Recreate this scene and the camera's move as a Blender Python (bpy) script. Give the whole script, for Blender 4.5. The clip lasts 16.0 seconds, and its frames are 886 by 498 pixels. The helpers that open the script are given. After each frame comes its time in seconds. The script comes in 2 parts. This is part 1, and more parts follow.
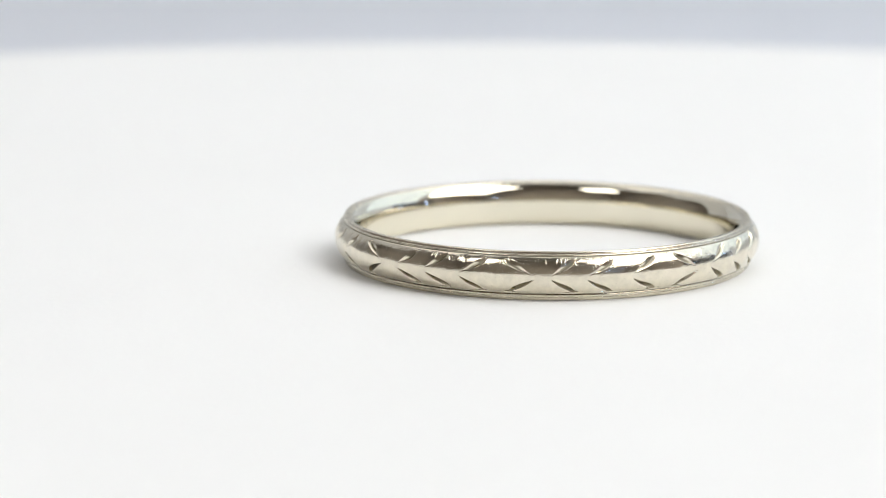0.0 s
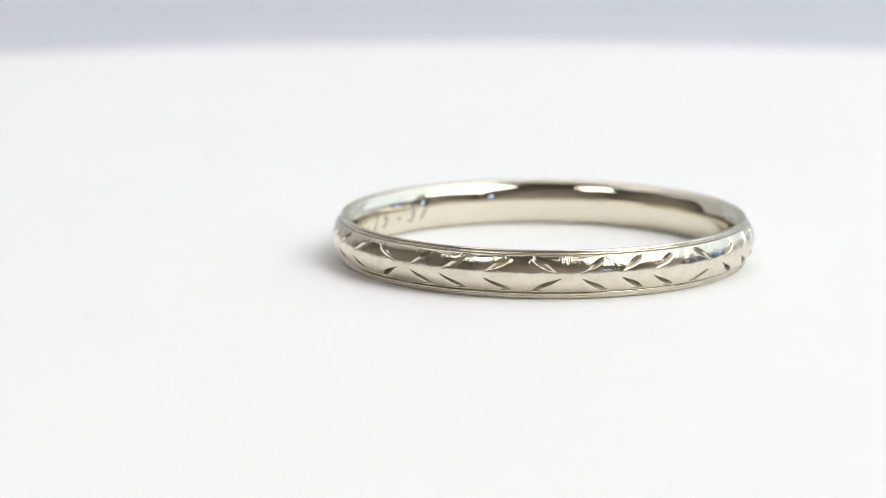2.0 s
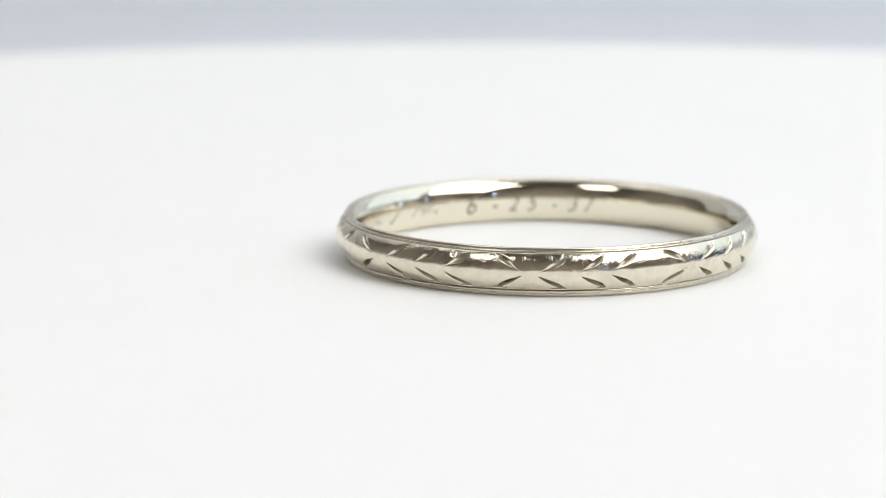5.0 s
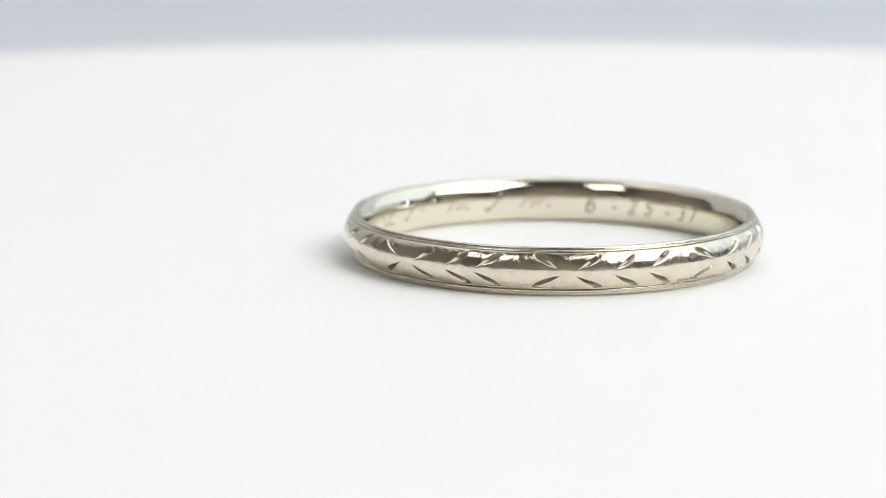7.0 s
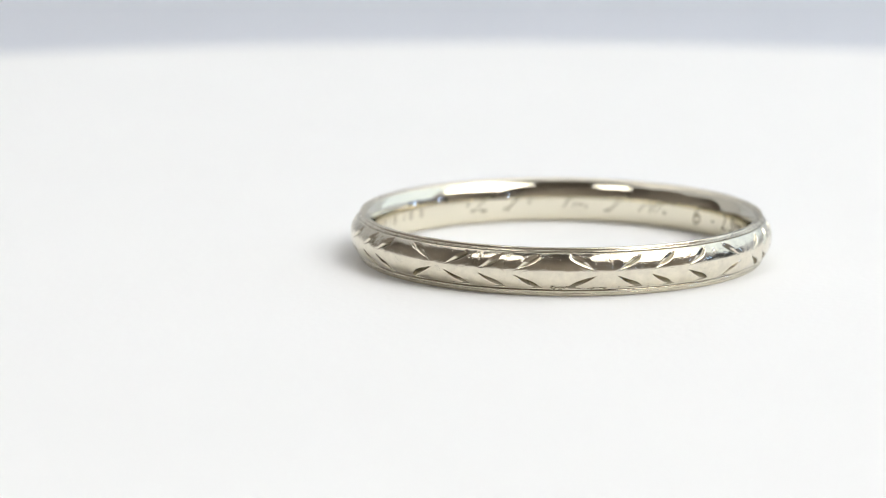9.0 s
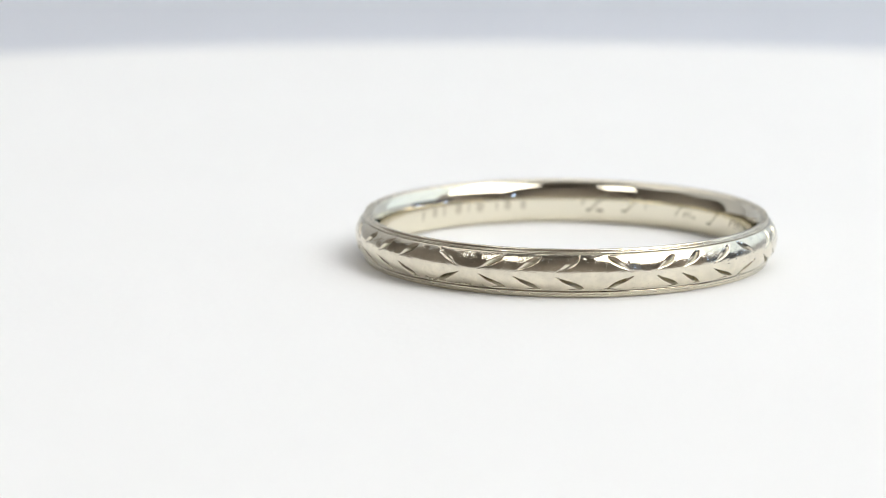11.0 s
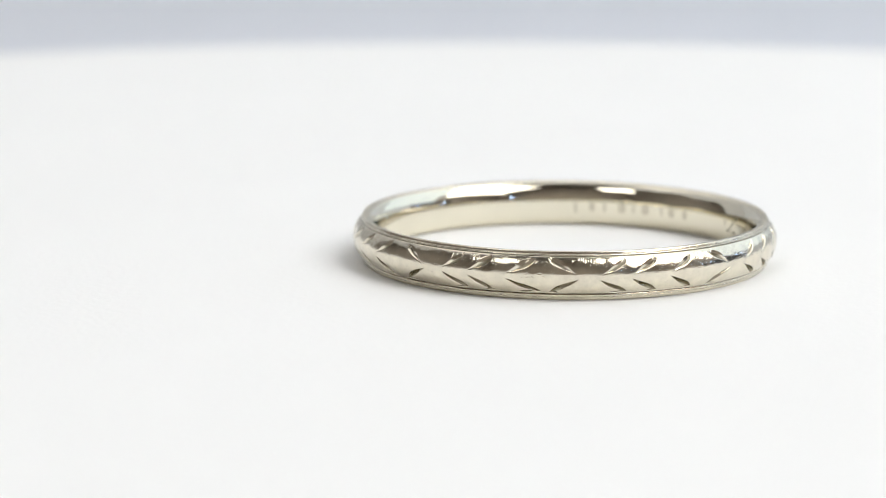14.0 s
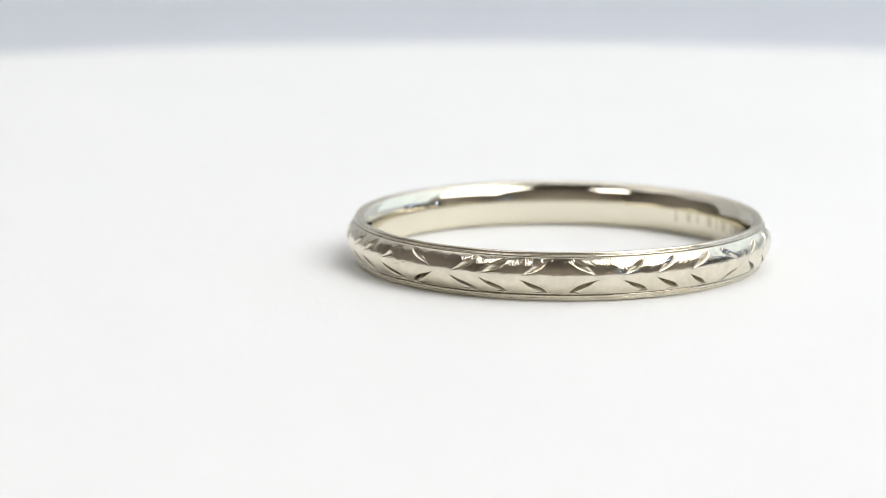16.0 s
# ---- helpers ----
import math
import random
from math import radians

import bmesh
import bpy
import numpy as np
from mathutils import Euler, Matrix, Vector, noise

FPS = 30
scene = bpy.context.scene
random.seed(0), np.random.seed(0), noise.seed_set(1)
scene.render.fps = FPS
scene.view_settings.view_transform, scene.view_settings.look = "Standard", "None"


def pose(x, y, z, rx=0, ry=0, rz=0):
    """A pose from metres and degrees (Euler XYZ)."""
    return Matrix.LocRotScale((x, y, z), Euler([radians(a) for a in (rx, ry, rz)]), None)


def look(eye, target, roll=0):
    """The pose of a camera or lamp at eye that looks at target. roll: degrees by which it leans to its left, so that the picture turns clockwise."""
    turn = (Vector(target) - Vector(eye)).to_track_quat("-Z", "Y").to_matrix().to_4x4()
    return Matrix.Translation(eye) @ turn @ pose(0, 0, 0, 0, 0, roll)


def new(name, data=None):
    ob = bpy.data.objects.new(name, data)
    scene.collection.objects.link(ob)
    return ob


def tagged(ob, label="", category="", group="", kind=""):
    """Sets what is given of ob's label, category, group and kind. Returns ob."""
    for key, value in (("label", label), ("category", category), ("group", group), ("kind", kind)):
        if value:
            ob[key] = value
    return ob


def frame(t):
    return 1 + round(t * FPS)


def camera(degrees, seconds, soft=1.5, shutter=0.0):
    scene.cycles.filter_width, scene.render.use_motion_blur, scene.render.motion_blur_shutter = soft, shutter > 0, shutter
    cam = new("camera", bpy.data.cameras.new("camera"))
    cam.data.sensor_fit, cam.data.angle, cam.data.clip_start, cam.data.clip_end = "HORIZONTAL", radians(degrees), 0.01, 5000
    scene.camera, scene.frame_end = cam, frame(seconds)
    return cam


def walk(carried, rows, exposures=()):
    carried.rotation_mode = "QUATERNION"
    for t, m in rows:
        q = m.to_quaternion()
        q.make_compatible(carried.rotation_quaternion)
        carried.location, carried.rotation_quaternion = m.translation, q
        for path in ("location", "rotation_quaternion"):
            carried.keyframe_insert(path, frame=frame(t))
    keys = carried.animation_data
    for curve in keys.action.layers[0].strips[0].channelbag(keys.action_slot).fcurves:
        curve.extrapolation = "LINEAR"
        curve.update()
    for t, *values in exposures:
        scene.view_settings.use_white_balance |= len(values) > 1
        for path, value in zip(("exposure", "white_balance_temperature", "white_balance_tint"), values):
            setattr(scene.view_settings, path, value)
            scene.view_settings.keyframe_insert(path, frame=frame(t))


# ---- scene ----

MM = 0.001
TURN_RATE = -18.847          # degrees a second, clockwise from above
ORBIT, ORBIT_START = 0.5526 * MM, 228.92   # the band lies a little off the turntable's axis

# ---- camera ----
cam = camera(18.81, 16.0, soft=0.7)
cam.data.dof.use_dof = True
cam.data.dof.focus_distance = 0.1155
cam.data.dof.aperture_fstop = 56.0
EYE = pose(0.0, -0.121898, 0.023799, 79.0581, -0.1587, 2.4567)
walk(cam, [(0.0, EYE), (16.0, EYE)])

# ---- world, exposure ----
scene.view_settings.exposure = 0.0
world = bpy.data.worlds.new("room_air")
world.use_nodes = True
world.node_tree.nodes["Background"].inputs[0].default_value = (0.6, 0.66, 0.75, 1)
world.node_tree.nodes["Background"].inputs[1].default_value = 0.1
scene.world = world

LAMP_WIDE, LAMP_SMALL = 4.7, 3.9   # glow of the two diffuser panels
LED_POWER = 28.0
FABRIC_GLOW = 0.68             # glow put into the fabric of the tent's side and roof


# ---- materials ----
def material(name, colour, rough, metal=0.0, vary=0.06, scale=40.0, bump=0.0, bump_scale=300.0, spec=0.5):
    """A surface whose colour and gloss vary at two scales, with fine relief."""
    m = bpy.data.materials.new(name)
    m.use_nodes = True
    nt = m.node_tree
    n, l = nt.nodes, nt.links
    b = n["Principled BSDF"]
    b.inputs["Metallic"].default_value = metal
    b.inputs["Specular IOR Level"].default_value = spec
    co = n.new("ShaderNodeTexCoord")
    big = n.new("ShaderNodeTexNoise")
    big.inputs["Scale"].default_value = scale
    big.inputs["Detail"].default_value = 3
    fine = n.new("ShaderNodeTexNoise")
    fine.inputs["Scale"].default_value = bump_scale
    fine.inputs["Detail"].default_value = 4
    for t in (big, fine):
        l.new(co.outputs["Object"], t.inputs["Vector"])
    ramp = n.new("ShaderNodeMapRange")
    ramp.inputs["To Min"].default_value, ramp.inputs["To Max"].default_value = 1 - vary, 1 + vary
    l.new(big.outputs["Fac"], ramp.inputs["Value"])
    mul = n.new("ShaderNodeVectorMath")
    mul.operation = "SCALE"
    mul.inputs[0].default_value = colour
    l.new(ramp.outputs[0], mul.inputs["Scale"])
    l.new(mul.outputs[0], b.inputs["Base Color"])
    rr = n.new("ShaderNodeMapRange")
    rr.inputs["To Min"].default_value, rr.inputs["To Max"].default_value = rough * 0.7, rough * 1.3
    l.new(fine.outputs["Fac"], rr.inputs["Value"])
    l.new(rr.outputs[0], b.inputs["Roughness"])
    if bump:
        bp = n.new("ShaderNodeBump")
        bp.inputs["Strength"].default_value = 1.0
        bp.inputs["Distance"].default_value = bump
        l.new(fine.outputs["Fac"], bp.inputs["Height"])
        l.new(bp.outputs[0], b.inputs["Normal"])
    return m


def glow(name, colour, power):
    m = bpy.data.materials.new(name)
    m.use_nodes = True
    b = m.node_tree.nodes["Principled BSDF"]
    b.inputs["Base Color"].default_value = (0.8, 0.8, 0.8, 1)
    b.inputs["Emission Color"].default_value = (*colour, 1)
    b.inputs["Emission Strength"].default_value = power
    return m


def white_gold():
    """Worn white gold: polished, with hair scratches that run mostly along the band."""
    m = material("white_gold", (0.785, 0.73, 0.603), 0.14, 1.0, 0.3, 1800.0)
    nt = m.node_tree
    n, l = nt.nodes, nt.links
    b = n["Principled BSDF"]
    n["Noise Texture"].inputs["Detail"].default_value = 8
    n["Noise Texture"].inputs["Roughness"].default_value = 0.72
    co = n.new("ShaderNodeTexCoord")
    fine = n.new("ShaderNodeTexNoise")
    fine.inputs["Scale"].default_value = 15000.0
    fine.inputs["Detail"].default_value = 1.5
    patch = n.new("ShaderNodeTexNoise")
    patch.inputs["Scale"].default_value = 700.0
    mp = n.new("ShaderNodeMapping")
    mp.inputs["Scale"].default_value = (1, 1, 1.6)
    l.new(co.outputs["Object"], mp.inputs["Vector"])
    l.new(mp.outputs[0], fine.inputs["Vector"])
    l.new(co.outputs["Object"], patch.inputs["Vector"])
    amount = n.new("ShaderNodeMapRange")
    amount.inputs["From Min"].default_value, amount.inputs["From Max"].default_value = 0.4, 0.65
    amount.inputs["To Min"].default_value, amount.inputs["To Max"].default_value = 0.1, 1.0
    l.new(patch.outputs["Fac"], amount.inputs["Value"])
    bp = n.new("ShaderNodeBump")
    bp.inputs["Distance"].default_value = 0.000005
    l.new(amount.outputs[0], bp.inputs["Strength"])
    l.new(fine.outputs["Fac"], bp.inputs["Height"])
    l.new(bp.outputs[0], b.inputs["Normal"])
    return m


GOLD = white_gold()
GOLD_INSIDE = material("polished_white_gold", (0.825, 0.778, 0.645), 0.07, 1.0, 0.04, 500.0)
# Darkened gold: shade and grime of the cuts and turned lines, as colour.
GOLD_SHADE_GRIME = material("shaded_grimy_gold", (0.42, 0.38, 0.28), 0.28, 1.0, 0.15, 3000.0)
GOLD_DULL = material("engraved_gold", (0.33, 0.305, 0.215), 0.4, 1.0, 0.15, 2500.0)
GOLD_STAMP = material("stamped_gold", (0.62, 0.57, 0.455), 0.2, 1.0, 0.12, 2500.0)
PLATTER = material("white_acrylic", (0.90, 0.90, 0.89), 0.55, 0.0, 0.015, 60.0, 0.00002, 2600.0, 0.3)
BASE = material("white_plastic", (0.78, 0.78, 0.78), 0.4)
PAPER = material("blue_grey_laminate", (0.73, 0.75, 0.80), 0.6, 0.0, 0.04, 14.0, 0.0001, 400.0)
WOOD = material("table_leg_wood", (0.25, 0.17, 0.1), 0.5, 0.0, 0.2, 30.0)
WALL_PALE = material("pale_wall_paint", (0.66, 0.68, 0.72), 0.8, 0.0, 0.03, 4.0, 0.0003, 200.0)
WALL_TAUPE = material("taupe_wall_paint", (0.33, 0.285, 0.245), 0.8, 0.0, 0.05, 4.0, 0.0003, 200.0)
WALL_DARK = material("brown_wall_paint", (0.50, 0.43, 0.36), 0.7, 0.0, 0.08, 4.0, 0.0003, 200.0)
CEILING = material("ceiling_paint", (0.40, 0.375, 0.35), 0.9, 0.0, 0.03, 4.0, 0.0003, 200.0)
FLOOR = material("floor_boards", (0.22, 0.16, 0.11), 0.5, 0.0, 0.2, 6.0)
CASING = material("lamp_casing", (0.05, 0.05, 0.05), 0.4, 0.0, 0.05, 30.0)
DIFFUSER = glow("wide_lamp_diffuser", (1.0, 0.99, 0.972), LAMP_WIDE)
DIFFUSER_SMALL = glow("small_lamp_diffuser", (1.0, 0.985, 0.96), LAMP_SMALL)
FABRIC = material("grey_tent_fabric", (0.60, 0.585, 0.57), 0.9, 0.0, 0.03, 20.0, 0.0002, 1500.0)
FABRIC_WHITE = material("white_tent_fabric", (0.78, 0.79, 0.8), 0.9, 0.0, 0.03, 20.0, 0.0002, 1500.0)
# Side and roof fabric emit by themselves, with no source behind them.
SIDE_GLOW = glow("glowing_side_fabric", (0.68, 0.85, 1.0), FABRIC_GLOW)
ROOF_GLOW = glow("glowing_roof_fabric", (1.0, 0.98, 0.95), FABRIC_GLOW * 0.9)
LED = glow("led_lens", (0.35, 0.55, 1.0), LED_POWER)


# ---- mesh helpers ----
def obj(name, verts, faces, mat, parent=None, label="", smooth=False):
    me = bpy.data.meshes.new(name)
    me.from_pydata([tuple(map(float, v)) for v in verts], [], [tuple(map(int, f)) for f in faces])
    me.materials.append(mat)
    me.update()
    if smooth:
        me.polygons.foreach_set("use_smooth", [True] * len(me.polygons))
    ob = new(name, me)
    ob.parent = parent
    if label:
        ob["label"] = label
    return ob


def part(name, bm, mat, parent=None, label="", smooth=False):
    me = bpy.data.meshes.new(name)
    bmesh.ops.recalc_face_normals(bm, faces=bm.faces)
    bm.to_mesh(me)
    bm.free()
    me.materials.append(mat)
    if smooth:
        me.polygons.foreach_set("use_smooth", [True] * len(me.polygons))
    ob = new(name, me)
    ob.parent = parent
    if label:
        ob["label"] = label
    return ob


def box(lo, hi, bevel=0.0):
    bm = bmesh.new()
    bmesh.ops.create_cube(bm, size=1.0)
    for v in bm.verts:
        v.co = [lo[k] + (v.co[k] + 0.5) * (hi[k] - lo[k]) for k in range(3)]
    if bevel:
        bmesh.ops.bevel(bm, geom=bm.edges[:], offset=bevel, segments=2, affect="EDGES", profile=0.7)
    return bm


def lathe(profile, steps):
    """Verts and faces of a closed profile (r, z) turned about z."""
    a = np.arange(steps) * 2 * np.pi / steps
    pr = np.array(profile)
    k = len(pr)
    v = np.empty((steps, k, 3))
    v[:, :, 0] = np.cos(a)[:, None] * pr[None, :, 0]
    v[:, :, 1] = np.sin(a)[:, None] * pr[None, :, 0]
    v[:, :, 2] = pr[None, :, 1]
    return v, grid_faces(steps, k)


def grid_faces(steps, k):
    i, j = np.meshgrid(np.arange(steps), np.arange(k), indexing="ij")
    i2, j2 = (i + 1) % steps, (j + 1) % k
    return np.stack([i * k + j, i2 * k + j, i2 * k + j2, i * k + j2], -1).reshape(-1, 4)


# ---- room ----
def room():
    x0, x1, y0, y1, z0, z1, w = -0.65, 0.65, -0.7, 1.3, -0.79, 1.6, 0.1
    for name, lo, hi, mat, label in (
            ("floor", (x0, y0, z0 - w), (x1, y1, z0), FLOOR, "brown wooden floor of the room"),
            ("ceiling", (x0, y0, z1), (x1, y1, z1 + w), CEILING, "plain off-white painted ceiling of the room"),
            ("wall_north", (x0, y1, z0), (x1, y1 + w, z1), WALL_PALE, "pale blue-grey painted wall behind the table"),
            ("wall_south", (x0, y0 - w, z0), (x1, y0, z1), WALL_DARK, "dark brown painted wall facing the table"),
            ("wall_west", (x0 - w, y0 - w, z0), (x0, y1 + w, z1), WALL_TAUPE, "taupe painted side wall"),
            ("wall_east", (x1, y0 - w, z0), (x1 + w, y1 + w, z1), WALL_DARK, "dark brown painted side wall")):
        tagged(part(name, box(lo, hi), mat), label, name.split("_")[0], "", "structure")


def light_tent():
    """An unseen open-fronted white fabric tent, assumed round the turntable for the band's reflections."""
    t = tagged(new("light_tent"), "pale fabric light tent standing open-fronted on the table", "light tent")
    t.location = (0, 0, -0.04)
    part("side_panel", box((-0.454, 0.07, 0.352), (-0.45, 0.70, 0.66)), FABRIC, t)
    # Lower side stops short so the band's left face reflects dark.
    part("side_panel", box((-0.454, 0.27, 0), (-0.45, 0.70, 0.350)), FABRIC, t, "lower fabric side cut short for a dark reflection")
    part("side_panel", box((0.45, 0.02, 0.162), (0.454, 0.70, 0.66)), SIDE_GLOW, t, "fabric side given a glow of its own")
    part("side_panel", box((0.45, 0.202, 0), (0.454, 0.70, 0.160)), FABRIC_WHITE, t)
    # Black strip added low on the right for a dark line in the reflections.
    part("dark_strip", box((0.448, -0.10, 0), (0.456, 0.20, 0.160), 0.001), CASING, t, "black strip added for a dark reflection")
    part("back_panel", box((-0.448, 0.696, 0), (0.448, 0.70, 0.66)), FABRIC_WHITE, t)
    # The roof's glow is added to light the platter from above.
    part("top_panel", box((-0.454, -0.05, 0.662), (0.454, 0.70, 0.666)), ROOF_GLOW, t, "fabric roof given a glow of its own")


def table():
    t = tagged(new("table"), "table with a smooth pale blue-grey top", "table")
    t.location = (0, 0.3, -0.79)
    part("tabletop", box((-0.6, -0.7, 0.72), (0.6, 0.95, 0.75), 0.004), PAPER, t)
    for sx in (-1, 1):
        for y in (-0.62, 0.87):
            part("leg", box((sx * 0.55 - 0.03, y - 0.03, 0), (sx * 0.55 + 0.03, y + 0.03, 0.72), 0.004), WOOD, t)


def turntable():
    t = tagged(new("turntable"), "round matt-white motorised display turntable turning slowly", "turntable")
    t.location = (0, 0, 0)
    r = 89.5 * MM
    prof = [(0.001 * MM, 0), (r - 2 * MM, 0)]
    prof += [(r - 2 * MM + 2 * MM * math.sin(a), -2 * MM + 2 * MM * math.cos(a)) for a in np.linspace(0.2, math.pi / 2, 7)]
    prof += [(r, -9 * MM), (r - 1 * MM, -10 * MM), (0.001 * MM, -10 * MM)]
    v, f = lathe(prof, 256)
    obj("platter", v.reshape(-1, 3), f, PLATTER, t, "flat white platter", False)
    v, f = lathe([(0.001 * MM, -10.0 * MM), (24 * MM, -10.0 * MM), (24 * MM, -11 * MM), (0.001 * MM, -11 * MM)], 48)
    obj("hub", v.reshape(-1, 3), f, BASE, t, "white plastic hub under the platter")
    t.location.z = -SINK
    b = tagged(new("drive_unit"), "white plastic motor housing standing under the turntable", "motor")
    prof = [(1 * MM, -12 * MM), (70 * MM, -12 * MM), (74 * MM, -14 * MM), (78 * MM, -40 * MM), (1 * MM, -40 * MM)]
    v, f = lathe(prof, 96)
    obj("shell", v.reshape(-1, 3), f, BASE, b)
    v, f = lathe([(1 * MM, -11 * MM - SINK), (20 * MM, -11 * MM - SINK), (20 * MM, -12 * MM), (1 * MM, -12 * MM)], 48)
    obj("bearing", v.reshape(-1, 3), f, BASE, b)
    return t


# ---- lamps ----
def toward(az, el, d):
    """A place d metres from the band, az degrees to the right of the camera's side, el degrees up."""
    a, e = radians(az), radians(el)
    return Vector((d * math.sin(a) * math.cos(e), -d * math.cos(a) * math.cos(e), d * math.sin(e)))


def panel_lamp(az, el, d, width, height, diffuser, label):
    lamp = tagged(new("panel_lamp"), label, "lamp", "panel lamps over the table")
    lamp.matrix_basis = look(toward(az, el, d), (0, 0, 0))
    hw, hh = width / 2, height / 2
    part("diffuser", box((-hw, -hh, -0.004), (hw, hh, 0.0), 0.001), diffuser, lamp, "glowing white diffuser")
    part("casing", box((-hw - 0.01, -hh - 0.01, 0.002), (hw + 0.01, hh + 0.01, 0.03), 0.004), CASING, lamp, "black casing")
    top = lamp.matrix_basis.inverted() @ Vector((lamp.matrix_basis.translation.x, lamp.matrix_basis.translation.y, 1.6))
    bm = bmesh.new()
    bmesh.ops.create_cone(bm, cap_ends=True, segments=12, radius1=0.008, radius2=0.008, depth=1.0)
    start = Vector((0, 0, 0.03))
    way = top - start
    turn = way.to_track_quat("Z", "Y").to_matrix().to_4x4()
    for vert in bm.verts:
        vert.co = Matrix.Translation(start) @ turn @ Vector((vert.co.x, vert.co.y, (vert.co.z + 0.5) * way.length))
    part("hanger", bm, CASING, lamp)


def led_lamp(az, el, d, r):
    lamp = tagged(new("led_lamp"), "small bluish LED lamp hung from the ceiling", "lamp", "small LED lamps")
    lamp.matrix_basis = look(toward(az, el, d), (0, 0, 0))
    bm = bmesh.new()
    bmesh.ops.create_cone(bm, cap_ends=True, segments=20, radius1=r, radius2=r * 0.9, depth=r * 0.6)
    part("lens", bm, LED, lamp, "bluish glowing lens")
    bm = bmesh.new()
    bmesh.ops.create_cone(bm, cap_ends=True, segments=20, radius1=r * 1.25, radius2=r * 0.6, depth=r * 2.4)
    bmesh.ops.translate(bm, verts=bm.verts, vec=(0, 0, r * 1.55))
    part("housing", bm, CASING, lamp)
    top = lamp.matrix_basis.inverted() @ Vector((lamp.matrix_basis.translation.x, lamp.matrix_basis.translation.y, 0.622 if lamp.matrix_basis.translation.y > 0.0 else 1.6))
    bm = bmesh.new()
    bmesh.ops.create_cone(bm, cap_ends=True, segments=8, radius1=0.002, radius2=0.002, depth=1.0)
    start = Vector((0, 0, r * 2.7))
    way = top - start
    turn = way.to_track_quat("Z", "Y").to_matrix().to_4x4()
    for vert in bm.verts:
        vert.co = Matrix.Translation(start) @ turn @ Vector((vert.co.x, vert.co.y, (vert.co.z + 0.5) * way.length))
    part("cord", bm, CASING, lamp)


# ---- the band ----
R_OUT, DOME, EDGE = 9.75, 1.072, 48.0       # millimetres; radius of the domed face and its half angle
R_IN, HIGH = 8.6, 2.0
SINK = 0.126 * MM                           # the lower rim reaches this far below the world's zero
BELLY, BELLY_LOW = 0.60, 0.30              # how far the bore's rounding would reach, above and below its middle


def inner_radius(h):
    """Radius of the bore at height h of the band, whose middle is at HIGH / 2."""
    up = h > HIGH / 2
    t = (h - HIGH / 2) / (0.977 if up else 1.113)
    return R_IN + (BELLY if up else BELLY_LOW) * (1 - math.sqrt(max(0.0, 1 - t * t)))


def cut(depth, th, s, th0, s0, length, s1, width, deep, bow, taper=1.0, steep=0.0, hollow=1.0):
    """Carve one graver stroke from (th0, s0) over length millimetres to s1 into the depth field of the domed face."""
    arc = (th - th0 + np.pi) % (2 * np.pi) - np.pi
    x = arc * R_OUT
    lo, hi = min(0, length) - width, max(0, length) + width
    rows = np.nonzero((x > lo) & (x < hi))[0]
    if not len(rows):
        return
    xx = x[rows][:, None]
    ss = s[None, :]
    dx, ds = length, s1 - s0
    ln = math.hypot(dx, ds)
    u = (xx * dx + (ss - s0) * ds) / (ln * ln)
    across = (-(xx) * ds + (ss - s0) * dx) / ln
    across = across - bow * np.sin(np.pi * np.clip(u, 0, 1))
    if dx < 0:
        across = -across
    uc = np.clip(u, 0, 1)
    half = width * np.sin(np.pi * uc ** taper) ** 0.85 * 0.5
    q = across / np.maximum(half, 1e-6)
    side = np.where(q > steep, (1 - q) / (1 - steep), (1 + q) / (1 + steep))
    d = deep * np.clip(side, 0, 1) ** hollow * np.minimum(1, half / (0.35 * width)) * ((u > 0) & (u < 1))
    depth[rows] = np.maximum(depth[rows], d)


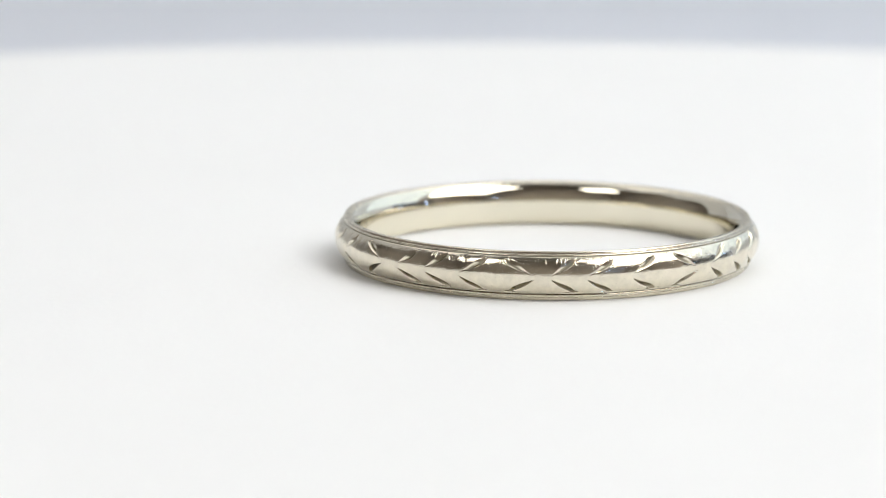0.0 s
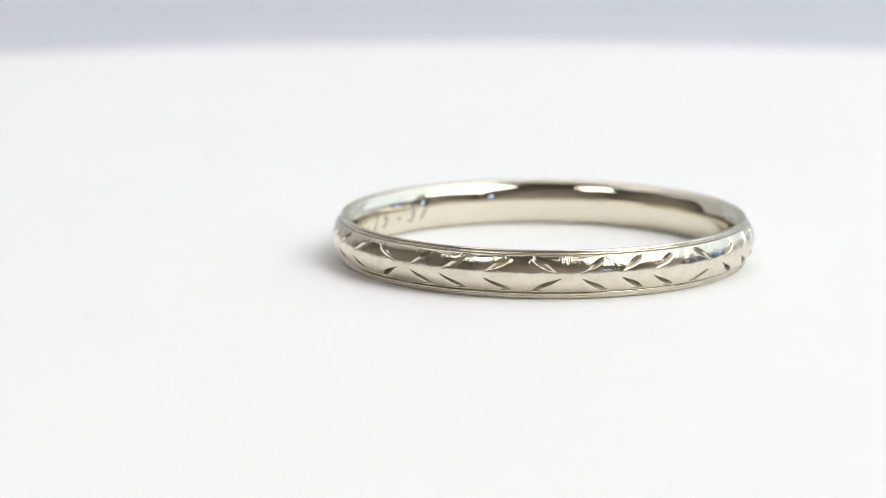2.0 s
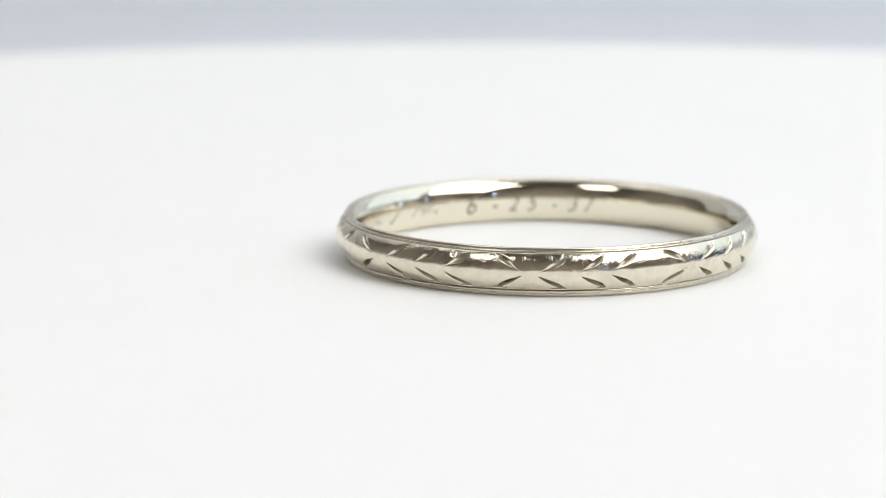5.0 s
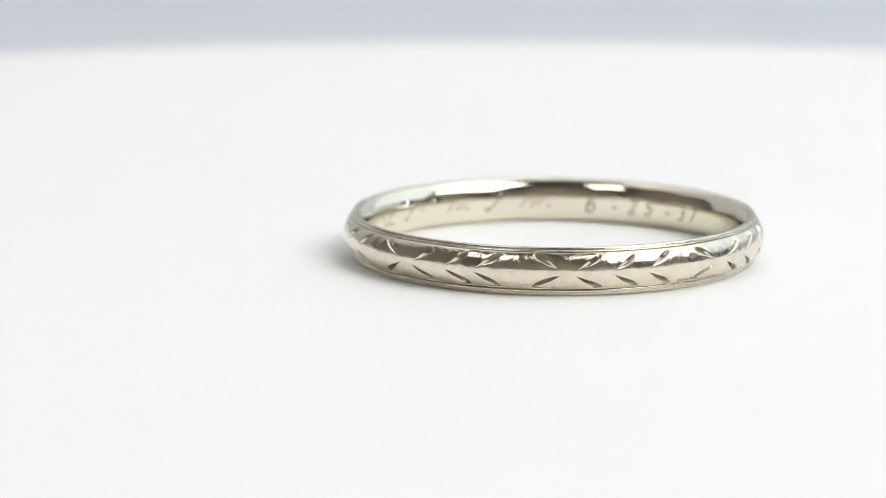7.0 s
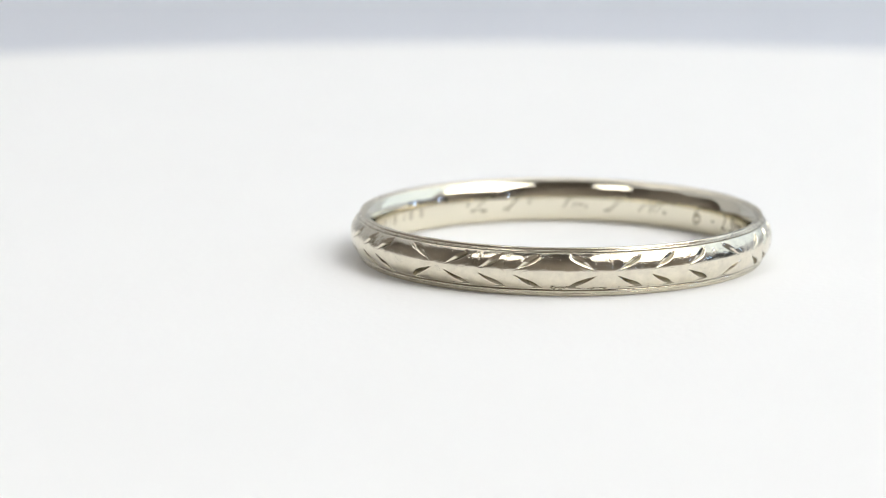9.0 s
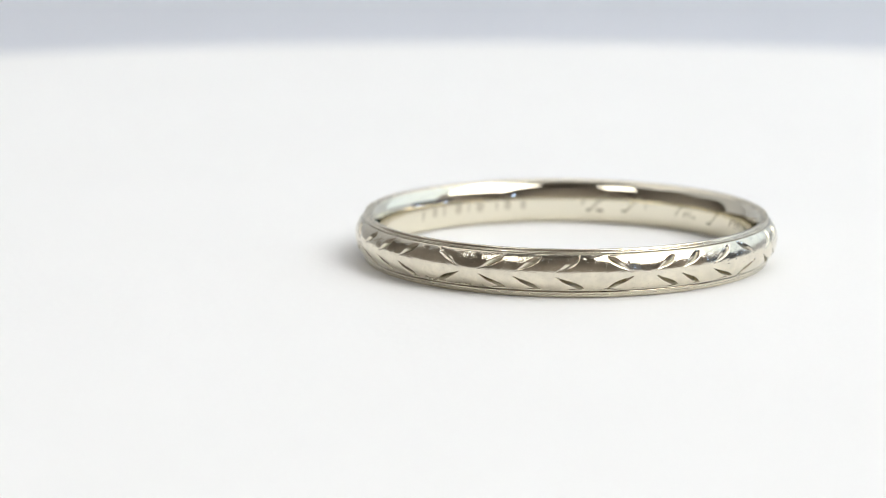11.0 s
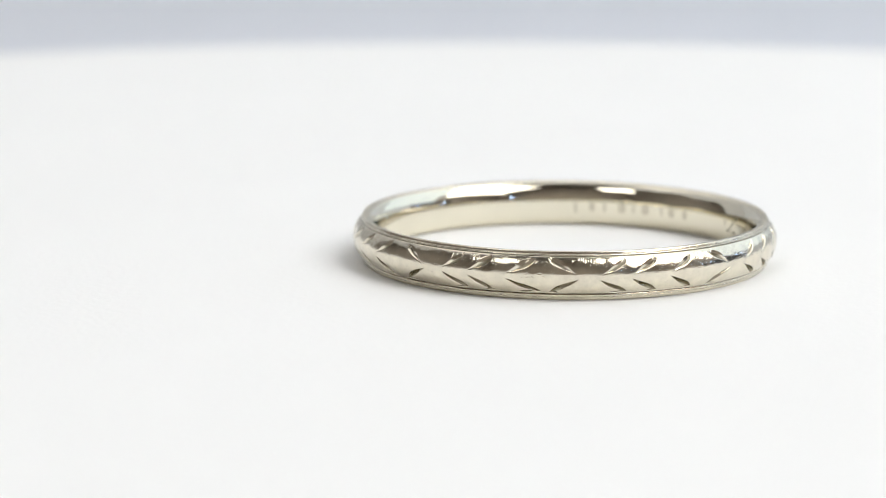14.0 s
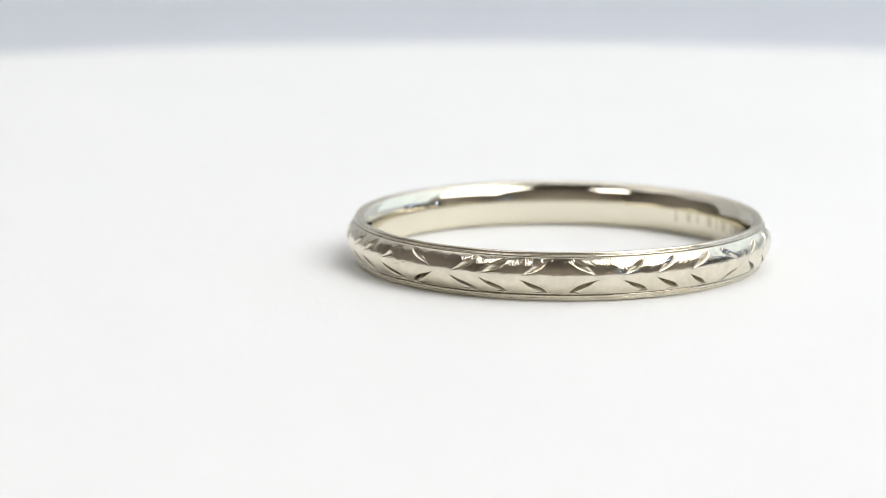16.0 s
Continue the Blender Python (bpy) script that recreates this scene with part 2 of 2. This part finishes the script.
def ring():
    thing = tagged(new("ring"), "slim white-gold wedding band engraved with leaf sprays", "ring")
    steps, nd = 3400, 96
    th = np.arange(steps) * 2 * np.pi / steps
    beta = np.radians(np.linspace(-EDGE, EDGE, nd))
    s = beta * DOME
    dome_r = R_OUT - DOME * (1 - np.cos(beta))
    dome_h = HIGH / 2 + DOME * np.sin(beta)
    rnd = random.Random(5)

    depth = np.zeros((steps, nd))
    # eight sprays round the band: one stroke pair points ahead, three point back
    ahead = (43.1, 88.0, 133.9, 176.6, 221.2, 266.0, 311.8, 357.2)
    back = (48.4, 58.3, 68.2, 94.5, 104.2, 114.8, 141.1, 148.8, 158.8, 183.4, 191.6, 202.2,
            228.6, 237.8, 248.0, 271.9, 281.0, 293.1, 318.6, 328.7, 338.1, 3.2, 13.6, 22.1)
    for way, angles in ((-1, ahead), (1, back)):
        for a in angles:
            t0 = radians(a - way * 0.6)
            for up in (1, -1):
                ln = (1.32 if up < 0 else 1.16) * rnd.uniform(0.92, 1.1)
                big = 1.3 if a == 158.8 else 1.0   # one pair is cut larger and meets in the middle
                low = 0.0 if up > 0 else (-0.011 if way > 0 else 0.021)   # the lower strokes start a little earlier
                cut(depth, th, s, t0 + low + rnd.uniform(-0.004, 0.004), up * rnd.uniform(0.02, 0.06) * (2 - big) / big, way * ln * big,
                    up * (rnd.uniform(0.74, 0.82) if up > 0 else rnd.uniform(0.76, 0.82)), rnd.uniform(0.30, 0.37) if up > 0 else rnd.uniform(0.27, 0.33),
                    rnd.uniform(0.075, 0.10) if up > 0 else rnd.uniform(0.20, 0.25), rnd.uniform(-0.07, 0.0), 1.8, rnd.uniform(-0.55, -0.2) if up > 0 else 0.62, 1.0 if up > 0 else 1.5)
            # the graver's second touch: a short heel that runs back from the outer end of each stroke
            end = t0 + way * 1.2 / R_OUT
            cut(depth, th, s, end + way * 0.006, -0.78, -way * rnd.uniform(0.5, 0.9), -0.85, rnd.uniform(0.14, 0.20), rnd.uniform(0.11, 0.15), 0.0, 0.6, 0.5, 1.3)
            cut(depth, th, s, t0 + way * 1.0 / R_OUT, 0.64, way * rnd.uniform(0.02, 0.22), 0.88, rnd.uniform(0.09, 0.13), rnd.uniform(0.03, 0.05), 0.0, 0.8)
            if rnd.random() < 0.7:
                cut(depth, th, s, t0 + way * 0.085, 0.50, way * rnd.uniform(0.25, 0.5), 0.74, 0.12, 0.05, 0.03, 1.5)
    for k in range(70):   # grime pits along the lower line
        a = rnd.uniform(0, 2 * math.pi)
        cut(depth, th, s, a, rnd.uniform(-0.88, -0.7), rnd.uniform(0.04, 0.2), rnd.uniform(-0.9, -0.78), 0.07, rnd.uniform(0.02, 0.06), 0)
    for k in range(34):   # a patch of grime over the lower line
        a = radians(rnd.uniform(76.5, 83.0) if k < 22 else rnd.uniform(85.5, 92.0))
        s0 = rnd.uniform(-0.86, -0.66) if k < 22 else rnd.uniform(-0.86, -0.78)
        cut(depth, th, s, a, s0, rnd.uniform(0.08, 0.3), s0 + rnd.uniform(-0.08, 0.08), 0.11, rnd.uniform(0.07, 0.12), 0)
    strokes = depth.copy()
    # fine shading cuts below the upper line and wear scratches
    for a in ahead + back:
        first = rnd.uniform(0.3, 3.0)
        for k in range(rnd.choice((0, 3, 4, 5, 6))):
            cut(depth, th, s, radians(a + first + 0.62 * k + rnd.uniform(-0.1, 0.1)), 0.88, rnd.uniform(-0.12, 0.04), rnd.uniform(0.42, 0.72), 0.07, rnd.uniform(0.004, 0.010), 0)
    for k in range(260):
        a, s0 = rnd.uniform(0, 2 * math.pi), rnd.uniform(-0.7, 0.8)
        cut(depth, th, s, a, s0, rnd.choice((-1, 1)) * rnd.uniform(0.08, 0.4), s0 + rnd.uniform(-0.2, 0.2), 0.05, rnd.uniform(0.0012, 0.0035), 0)
    for k in range(1100):   # hair scratches, mostly on the upper slope
        a, s0, tilt = rnd.uniform(0, 2 * math.pi), rnd.triangular(0.12, 0.85, 0.4), rnd.uniform(0, math.pi)
        ln = rnd.uniform(0.06, 0.28)
        cut(depth, th, s, a, s0, ln * math.cos(tilt), s0 + ln * math.sin(tilt) * rnd.choice((-1, 1)), 0.034, rnd.uniform(0.004, 0.010), 0)
    for k in range(30):   # two rubbed places beside a spray
        a = radians(rnd.uniform(29.5, 34.0) if k < 12 else rnd.uniform(41.0, 47.0))
        cut(depth, th, s, a, rnd.uniform(-0.02, 0.12), rnd.uniform(0.10, 0.2), rnd.uniform(-0.36, -0.2), 0.05, rnd.uniform(0.018, 0.030), 0)
    for k in range(40):   # one bruised place
        a, s0 = radians(rnd.uniform(162, 171)), rnd.uniform(-0.5, 0.1)
        cut(depth, th, s, a, s0, rnd.uniform(-0.25, 0.25), s0 + rnd.uniform(-0.2, 0.2), 0.09, rnd.uniform(0.004, 0.012), 0)

    # soft unevenness of a hand-worn surface, at several scales, strongest between the strokes and the upper line
    wave = np.zeros((steps, nd))
    for k in range(90):
        long = 10 ** rnd.uniform(-0.45, 0.25)
        turn = rnd.uniform(-0.9, 0.9)
        around = round(2 * math.pi * R_OUT / long * math.cos(turn))
        wave += 0.0007 * long ** 0.9 * np.sin(around * th[:, None] + 2 * math.pi / long * math.sin(turn) * s[None, :] + rnd.uniform(0, 6.28))
    depth = depth + wave * (0.55 + 0.45 * np.tanh(3 * s))[None, :] * np.clip((0.88 - np.abs(s)) * 6, 0, 1)[None, :]

    # fine pitting of the upper slope, in patches
    pit = np.random.RandomState(11).normal(0, 1, (steps, nd))
    pit = pit + np.roll(pit, 1, 0)
    patch = np.zeros((steps, nd))
    for k in range(24):
        patch += np.sin(rnd.randint(20, 140) * th[:, None] + rnd.uniform(-5, 5) * s[None, :] + rnd.uniform(0, 6.28))
    patch = np.clip(0.5 + 0.16 * patch, 0.15, 1.0)
    depth = depth + 0.0014 * pit * patch * np.clip(0.25 + 3.0 * s, 0.12, 1.0)[None, :]

    def half_profile(belly, lift, wall):
        """The rim from the groove over the edge to the middle of the bore, as heights above mid height."""
        pts = [(9.322, 0.810), (9.325, 0.822), (9.352, 0.832), (9.352, wall), (9.318, wall + 0.008)]
        foot = wall + 0.02
        pts += [(9.345 - 0.045 * u, foot + 0.11 * u) for u in (0.0, 0.25, 0.5, 0.75)]   # worn outer bevel
        end = radians(62)
        last = (R_IN + belly * (1 - math.cos(end)), math.sin(end) + lift)
        corner = ((9.30, foot + 0.11), (9.27, 1.05 + lift), (last[0] + 0.12, 1.06 + lift), last)
        for u in np.linspace(0, 1, 15)[:-1]:
            w = ((1 - u) ** 3, 3 * u * (1 - u) ** 2, 3 * u * u * (1 - u), u ** 3)
            pts.append(tuple(sum(w[i] * corner[i][k] for i in range(4)) for k in (0, 1)))
        arc = [(R_IN + belly * (1 - math.cos(a)), math.sin(a) * (1 + lift / math.sin(end))) for a in np.linspace(end, 0, 26)]
        return pts, pts + arc

    edge_points, rim = half_profile(BELLY, -0.02, 0.875)
    edge = len(edge_points)
    rim = [(r, HIGH / 2 + h) for r, h in rim]
    lower = [(r, HIGH / 2 - h) for r, h in half_profile(BELLY_LOW, 0.10, 0.945)[1][:-1]][::-1]
    loop = np.array(rim + lower)
    k = nd + len(loop)
    rr = np.empty((steps, k))
    hh = np.empty((steps, k))
    rr[:, :nd] = dome_r[None, :] - depth * np.cos(beta)[None, :]
    hh[:, :nd] = dome_h[None, :] - depth * np.sin(beta)[None, :]
    rr[:, nd:] = loop[None, :, 0]
    hh[:, nd:] = loop[None, :, 1]
    grain = np.random.RandomState(3).normal(0, 0.006, (steps, k))   # fine wear on the two rims
    hh[:, nd + 5:nd + edge] += grain[:, nd + 5:nd + edge]
    hh[:, k - edge + 1:k - 5] += grain[:, k - edge + 1:k - 5]
    hh = np.maximum(hh + SINK / MM, 0.0)
    v = np.empty((steps, k, 3))
    v[:, :, 0] = rr * np.cos(th)[:, None] * MM
    v[:, :, 1] = rr * np.sin(th)[:, None] * MM
    v[:, :, 2] = hh * MM
    f = grid_faces(steps, k)
    me = bpy.data.meshes.new("band")
    me.vertices.add(steps * k)
    me.vertices.foreach_set("co", v.reshape(-1))
    me.loops.add(len(f) * 4)
    me.loops.foreach_set("vertex_index", f.reshape(-1).astype(np.int32))
    me.polygons.add(len(f))
    me.polygons.foreach_set("loop_start", np.arange(len(f), dtype=np.int32) * 4)
    me.update(calc_edges=True)
    me.polygons.foreach_set("use_smooth", np.ones(len(f), dtype=bool))
    me.materials.append(GOLD)
    me.materials.append(GOLD_INSIDE)
    me.materials.append(GOLD_SHADE_GRIME)
    inside = np.zeros((steps, k), dtype=np.int32)
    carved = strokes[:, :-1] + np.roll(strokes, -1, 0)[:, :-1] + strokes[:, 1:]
    inside[:, :nd - 1][carved > np.where(s[:-1] < 0.02, 0.08, 0.17)[None, :]] = 2   # darker metal paints shade and grime into lower cuts and the upper ones' depth
    inside[:, nd - 1:nd + 2] = 2          # shade of the two turned lines, in the same darker metal
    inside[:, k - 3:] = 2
    inside[:, nd + edge - 2:k - edge + 2] = 1
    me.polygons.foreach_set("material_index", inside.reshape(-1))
    me.validate()
    band = new("band", me)
    band.parent = thing
    inscription(thing)
    return thing


def wrap(x, y, lift):
    """A place on the inner face, at angle x and height y of the band, lifted off it towards the axis."""
    r = inner_radius(y) - lift
    return Vector((r * math.cos(x) * MM, r * math.sin(x) * MM, y * MM + SINK))


def bar(name, thing, angle, lean, h0, h1, width, mat, label=""):
    """One engraved stroke on the inner face, as a thin slanted bar."""
    bm = bmesh.new()
    grid = []
    for i in range(5):
        h = h0 + (h1 - h0) * i / 4
        mid = radians(angle) - lean * (h - (h0 + h1) / 2) / R_IN
        w = width * (0.55 + 0.45 * math.sin(math.pi * (0.1 + 0.8 * i / 4)))
        grid.append([bm.verts.new(wrap(mid + e * w / 2 / R_IN, h, lift)) for e, lift in ((1, -0.01), (1, 0.004), (-1, 0.004), (-1, -0.01))])
    for a, b in zip(grid, grid[1:]):
        for j in range(4):
            bm.faces.new((a[j], a[(j + 1) % 4], b[(j + 1) % 4], b[j]))
    bm.faces.new(grid[0][::-1])
    bm.faces.new(grid[-1])
    part(name, bm, mat, thing, label)


def numeral(thing, text, angle, h0, height):
    """One engraved italic character, wrapped on to the inner face."""
    cu = bpy.data.curves.new("numeral", "FONT")
    cu.body, cu.size, cu.align_x, cu.shear, cu.resolution_u = text, 1.0, "CENTER", 0.32, 6
    tmp = new("numeral", cu)
    bpy.context.view_layer.update()
    me = bpy.data.meshes.new_from_object(tmp.evaluated_get(bpy.context.evaluated_depsgraph_get()))
    bpy.data.objects.remove(tmp)
    bpy.data.curves.remove(cu)
    bm = bmesh.new()
    bm.from_mesh(me)
    bpy.data.meshes.remove(me)
    bmesh.ops.subdivide_edges(bm, edges=[e for e in bm.edges if e.calc_length() > 0.2], cuts=2)
    ext = bmesh.ops.extrude_face_region(bm, geom=bm.faces[:])
    top = {g for g in ext["geom"] if isinstance(g, bmesh.types.BMVert)}
    k = height / 0.7
    for vert in bm.verts:
        x, y = vert.co.x * k * 0.86, h0 + vert.co.y * k
        vert.co = wrap(radians(angle) - x / R_IN, y, 0.006 if vert in top else -0.01)
    part("numeral", bm, GOLD_DULL, thing, "engraved date numeral")


def inscription(thing):
    # the date
    for text, angle in (("-", 201.9), ("2", 195.6), ("5", 189.6), ("-", 182.1), ("3", 176.0), ("7", 170.9)):
        numeral(thing, text, angle, 0.46, 0.82)
    numeral(thing, "6", 210.2, 0.38, 0.98)
    # cursive letters, as plain strokes
    for angle, lean, h0, h1, w in ((286.6, 1.0, 0.52, 1.38, 0.10), (289.6, 0.1, 0.52, 0.64, 0.26), (285.8, -0.2, 0.50, 0.62, 0.40), (291.4, 0.5, 0.80, 1.10, 0.08), (283.6, 0.6, 1.18, 1.34, 0.14),
                                   (274.6, 1.0, 0.56, 1.40, 0.11), (277.6, 0.1, 0.54, 0.66, 0.30), (272.2, 0.1, 1.24, 1.36, 0.26), (270.0, 0.4, 0.80, 1.00, 0.08),
                                   (257.2, 0.8, 0.62, 1.28, 0.09), (254.8, 0.6, 0.66, 0.95, 0.10), (253.0, 0.6, 0.66, 0.95, 0.09), (251.2, 0.2, 0.64, 0.76, 0.16),
                                   (240.6, 1.1, 0.50, 1.42, 0.11), (244.0, 0.2, 0.50, 0.62, 0.32), (237.6, 0.0, 1.26, 1.38, 0.34), (235.6, 0.4, 1.05, 1.26, 0.08),
                                   (231.4, 0.9, 0.60, 1.24, 0.09), (229.0, 0.3, 0.85, 1.20, 0.08), (227.4, 0.9, 0.60, 1.30, 0.10), (225.2, 0.9, 0.64, 1.30, 0.09), (223.4, 0.1, 0.62, 0.78, 0.15)):
        bar("engraved_stroke", thing, angle, lean, h0, h1, w, GOLD_DULL)
    # maker's stamp, as plain bars
    for angle, h0, h1, w in ((350.0, 0.5, 1.05, 0.16), (344.6, 0.6, 1.05, 0.3), (340.4, 0.6, 1.05, 0.16), (334.6, 0.6, 1.08, 0.42), (330.6, 0.6, 1.08, 0.12),
                             (326.4, 0.6, 1.08, 0.4), (320.4, 0.62, 1.08, 0.12), (316.6, 0.62, 1.08, 0.36), (311.2, 0.62, 1.06, 0.3)):
        bar("stamp_mark", thing, angle, 0.0, h0, h1, w, GOLD_STAMP)


room()
table()
light_tent()
TURNTABLE = turntable()
panel_lamp(-43, 51, 0.62, 0.19, 0.17, DIFFUSER_SMALL, "black-cased square panel lamp with white diffuser")
panel_lamp(64, 49, 0.60, 0.44, 0.40, DIFFUSER, "wide black-cased panel lamp with white diffuser")
for az, el in ((34, 11.5), (83.5, 10), (107, 9.5)):
    led_lamp(az, el, 0.42, 0.006)
RING = ring()


def motions():
    spin, ride = [], []
    for i in range(81):
        t = i * 0.2
        a = TURN_RATE * t
        o = radians(ORBIT_START + a)
        spin.append((t, pose(0, 0, -SINK, 0, 0, a)))
        ride.append((t, pose(ORBIT * math.cos(o), ORBIT * math.sin(o), -SINK, 0, 0, a)))
    walk(TURNTABLE, spin)
    walk(RING, ride)


motions()
